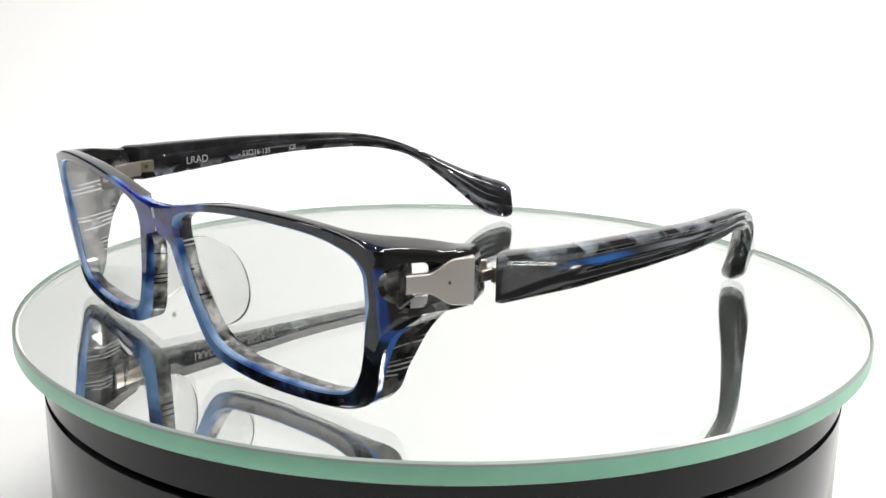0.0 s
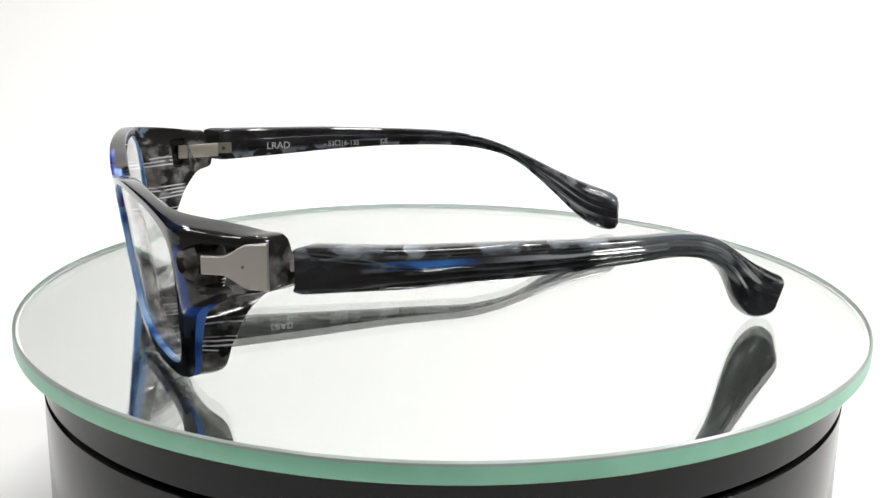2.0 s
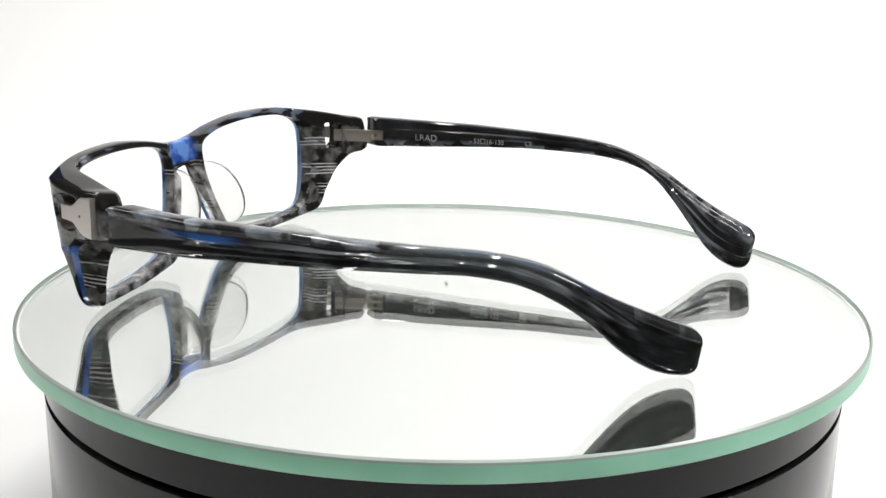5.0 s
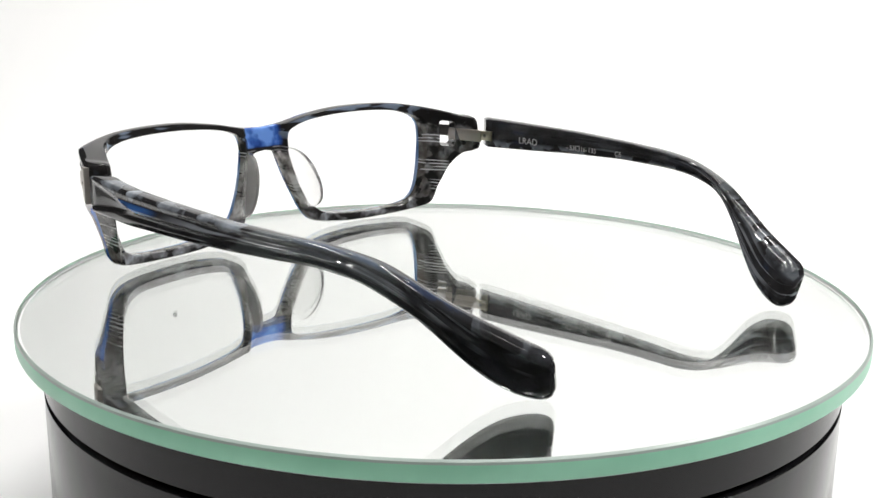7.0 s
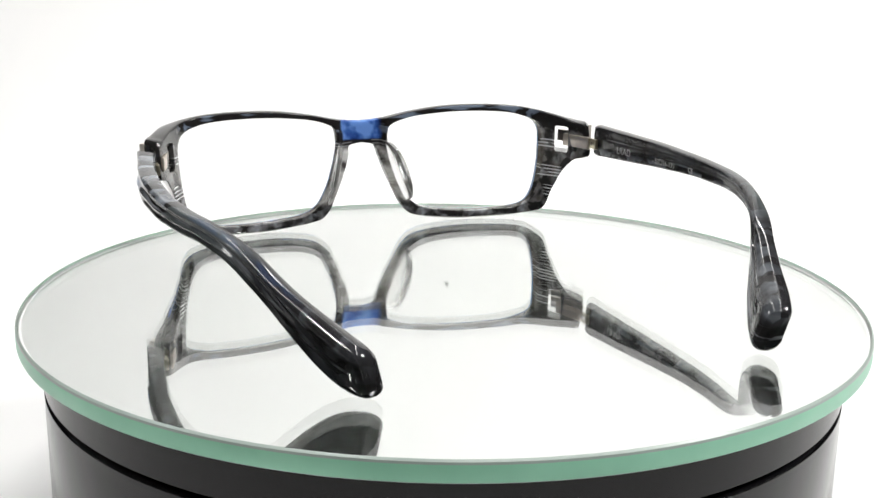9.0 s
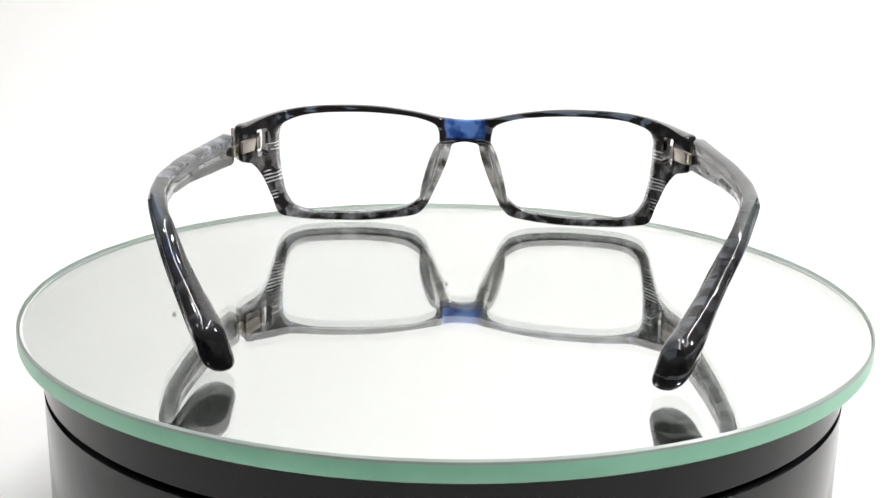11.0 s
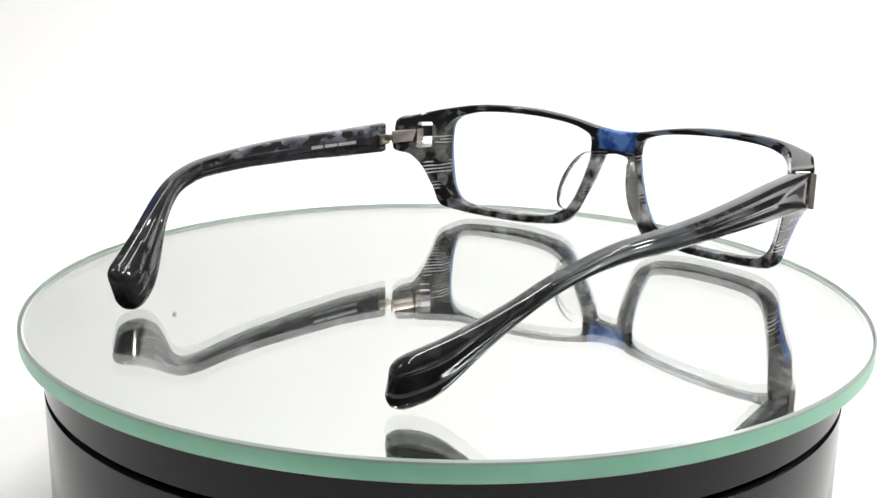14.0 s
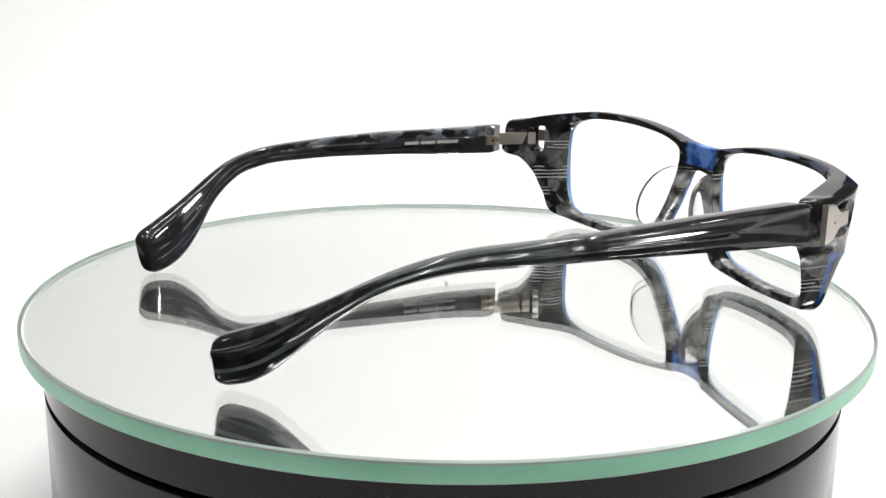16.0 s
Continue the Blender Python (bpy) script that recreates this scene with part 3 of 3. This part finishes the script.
def build_temple(parent, side):
    """A temple: deep at the hinge, slim behind, flaring to a paddle tip, ridged along its outer face."""
    left = side < 0
    y0, y1 = (2.0, -124.6) if left else (2.0, -128.3)
    bm = bmesh.new()
    rings, band, smoke, flash, flow, lines = [], [], [], [], [], []
    run, last = 0.0, None
    steps = 96
    for k in range(steps + 1):
        g = k / steps
        y = y0 + (y1 - y0) * (1 - (1 - g) ** 1.2)
        zt = eased(LEFT_TOP if left else RIGHT_TOP, y)
        zb = eased(LEFT_LOW if left else RIGHT_LOW, y)
        x, th = arm_x(side, y), arm_half(y)
        e = (y - y1) / 3.4
        if e < 1:  # blunt tip with rounded corners
            c = max(0.0, 1 - (1 - e) ** 2.6) ** 0.5
            zm = zb + (zt - zb) * 0.5
            zt, zb, th = zm + (zt - zm) * (0.56 + 0.44 * c), zm + (zb - zm) * (0.56 + 0.44 * c), th * (0.30 + 0.70 * c)
        square = 0.55 * smooth01((-y - 84) / 24)
        lean = 2.6 * smooth01((-y - 94) / 22)
        e = (y0 - y) / 0.6
        if e < 1:  # eased front end
            zt, zb, th = zt - 0.4 * (1 - e), zb + 0.4 * (1 - e), th - 0.3 * (1 - e)
        h, zm = (zt - zb) / 2, (zt + zb) / 2
        full = smooth01((-y - 92) / 22)
        r = min(1.0 + 2.3 * full, h * (0.4 + 0.5 * full), th * (0.7 + 0.25 * full))
        slant = 1.15 * smooth01((y - y0 + 14) / 14)
        facet = 1 - min(1, max(0, (y0 - y) / 24.0))
        ridge = smooth01((y0 - y - 6) / 22) * smooth01((y - y1) / 9) * (1 - 0.75 * full)
        if last is not None:
            run += math.dist(last, (x, y, zm))
        last = (x, y, zm)
        ring = []
        for out, ws in ((1, (-1, -0.98, -0.94, *[k / 16 for k in range(-14, 15)], 0.94, 0.98, 1)),
                        (0, (1, 0.96, 0.86, 0.7, 0.55, 0.42, 0.32, 0.26, 0.12, 0.0, -0.15, -0.3, -0.36, -0.48, -0.6, -0.72, -0.86, -0.96, -1))):
            for w in ws:
                zz = w * h
                edge = max(0.0, abs(zz) - (h - r)) / r
                px = th - r * (1 - math.sqrt(max(0.0, 1 - edge * edge)))
                if out:
                    px += ridge * ((0.55 - 0.35 * full) * (1 - abs(w - 0.12) / 0.6) if abs(w - 0.12) < 0.6 else 0.0)
                    px += ridge * 0.27 * math.sin(9.5 * w + 0.6)
                    if abs(w) < facet * 0.9:
                        px -= 0.5 * min(1, (facet * 0.9 - abs(w)) * 6)
                elif y < y0 - 6:
                    px += 0.09 * smooth01((y0 - 6 - y) / 10) * math.sin(8 * w + 1.0) * smooth01((y - y1) / 12)
                    px += 0.32 * smooth01((y0 - 6 - y) / 6) * (1 if -0.33 < w < 0.29 else 0) * smooth01((y + 112) / 10)
                away = (px if out else -px) - lean * (1 - w) / 2
                ring.append((side * (x + away), y + slant * (px if out else -px) - square * away, zm + zz))
                flow.append((run, zz, 1.5 * out + side * 40))
                # strength of the painted lamp reflections: lower tip and middle of each face
                lines.append(max(0.4 * smooth01((-y - 92) / 14) * smooth01((0.6 - w) / 0.5), (0.4 if out else 0.3) * smooth01((-y - 30) / 20) * smooth01((0.75 - abs(w)) / 0.2)))
                if out:
                    band.append(max((1.0 if left else 0.2) * smooth01((w - 0.40) / 0.2), (0.6 if left else 0.9) * smooth01((-w - 0.66) / 0.2)) * (0.2 + 0.8 * smooth01((y + 72) / 16) if left else 0.1 + 0.9 * smooth01((-y - 22) / 20) * (0.35 + 0.65 * smooth01((y + 100) / 20))))
                    smoke.append(smooth01((-y - 61 - 4 * w) / 1.2) * smooth01((y + 101) / 8))
                    flash.append(float(left) * 0.12 * smooth01((-y - 68) / 10) * smooth01((y + 112) / 8) * smooth01((w - 0.78) / 0.12) + float(left) * smooth01((-y - 9) / 8) * smooth01((y + 34) / 9) * smooth01((w + 0.1) / 0.15) * smooth01((0.45 - w) / 0.12))
                else:
                    near = smooth01((y + 85) / 20)
                    band.append(smooth01((w - 0.15) / 0.25) * near if left else max(smooth01((-w - 0.38) / 0.2), 0.5 * (1 - near) * smooth01((w - 0.5) / 0.2)))
                    smoke.append(0.0)
                    flash.append(0.0)
        rings.append(ring)
    loft(bm, rings)
    temple = part("temple", bm, TEMPLE, parent, "dark marbled acetate temple arm with a paddle tip", 24)
    for name, values in (("band", band), ("smoke", smoke), ("flash", flash), ("lines", lines)):
        temple.data.attributes.new(name, "FLOAT", "POINT").data.foreach_set("value", values)
    temple.data.attributes.new("flow", "FLOAT_VECTOR", "POINT").data.foreach_set("vector", [c for v in flow for c in v])
    # hinge box with its screw on the inner face
    zc = 27.8 if left else 28.9
    xin = (73.4 if left else 71.9) - 2.4
    bm = bmesh.new()
    bevel_box(bm, 1.2, 4.4, 3.2, Matrix.Translation((side * (xin + 0.1), y0 - 3.6, zc)), 0.25)
    hinge = part("hinge", bm, BRASSY, temple, "pale metal spring hinge box")
    bm = bmesh.new()
    tube(bm, 0.6, 0.4, Matrix.Translation((side * (xin - 0.5), y0 - 3.3, zc)) @ Matrix.Rotation(radians(90), 4, "Y"), 18, 0.08)
    part("screw", bm, SCREW, hinge)
    bm = bmesh.new()
    bevel_box(bm, 0.8, 3.2, 2.2, Matrix.Translation((side * (xin + 0.1), y0 + 0.3, zc + 0.3)), 0.3)
    part("knuckle", bm, STEEL, hinge, "steel hinge knuckle")
    return temple


def temple_inner(side, y):
    """The inner face of a temple at y: x and the face's turn."""
    def at(y):
        return arm_x(side, y) - arm_half(y)
    return side * (at(y) - 0.54), math.atan2(side * (at(y + 3) - at(y - 3)), 6.0)


def lettering(text, height, y, z, side, parent, label):
    """Printed characters on the inner face of a temple, reading from the hinge (right side) or towards it (left)."""
    curve = bpy.data.curves.new("lettering", "FONT")
    curve.body, curve.size, curve.extrude = text, height * MM / 0.72, 0.00002
    curve.align_x, curve.align_y = "CENTER", "CENTER"
    tmp = new("lettering", curve)
    bpy.context.view_layer.update()
    data = bpy.data.meshes.new_from_object(tmp.evaluated_get(bpy.context.evaluated_depsgraph_get()))
    bpy.data.objects.remove(tmp)
    data.materials.clear()
    data.materials.append(INK)
    ob = new("lettering", data)
    ob.parent = parent
    x, a = temple_inner(side, y)
    ob.matrix_basis = Matrix.Translation((x * MM, y * MM, z * MM)) @ Matrix.Rotation(-a, 4, "Z") @ pose(0, 0, 0, 90, 0, -90 if side > 0 else 90)
    return tagged(ob, label)


def build_spectacles():
    base = thing("spectacles", "blue and black marbled acetate spectacles standing open on mirror glass", "spectacles")
    build_front(base)
    for side in (1, -1):
        build_lens(base, side)
        build_pad(base, side)
        build_plate(base, side)
        temple = build_temple(base, side)
        if side > 0:
            lettering("LRAD", 2.2, -18.8, 28.8, side, temple, "small silver printed letters")
            lettering("- 53\u25a116-135", 1.6, -39.6, 28.7, side, temple, "small silver size marking")
            lettering("CE", 1.5, -53.8, 28.9, side, temple, "small silver conformity mark")
        else:
            for y, w in ((-29.6, 4.8), (-23.9, 5.2), (-17.0, 7.4)):
                bm = bmesh.new()
                x, a = temple_inner(side, y)
                bevel_box(bm, 0.1, w, 1.0, Matrix.Translation((x, y, 27.9)) @ Matrix.Rotation(-a, 4, "Z"), 0.01, 1)
                part("printed_mark", bm, DULL_INK, temple, "pale silver printed bar")
    return base


build_backdrop()
build_room()
DISC = build_turntable()
SPECS = build_spectacles()


def motions():
    rows_disc, rows_specs = [], []
    for k in range(33):
        t = k * 0.5
        a = table_angle(t)
        turn = Matrix.Rotation(radians(a), 4, "Z")
        wobble = turn @ Vector((-0.00026, 0.00056, 0))
        rows_disc.append((t, Matrix.Translation((wobble.x, wobble.y, 0)) @ turn))
        rows_specs.append((t, turn @ pose(SEAT[0] * MM, SEAT[1] * MM, 0, 0, 0, TURN)))
    walk(DISC, rows_disc)
    walk(SPECS, rows_specs)


motions()
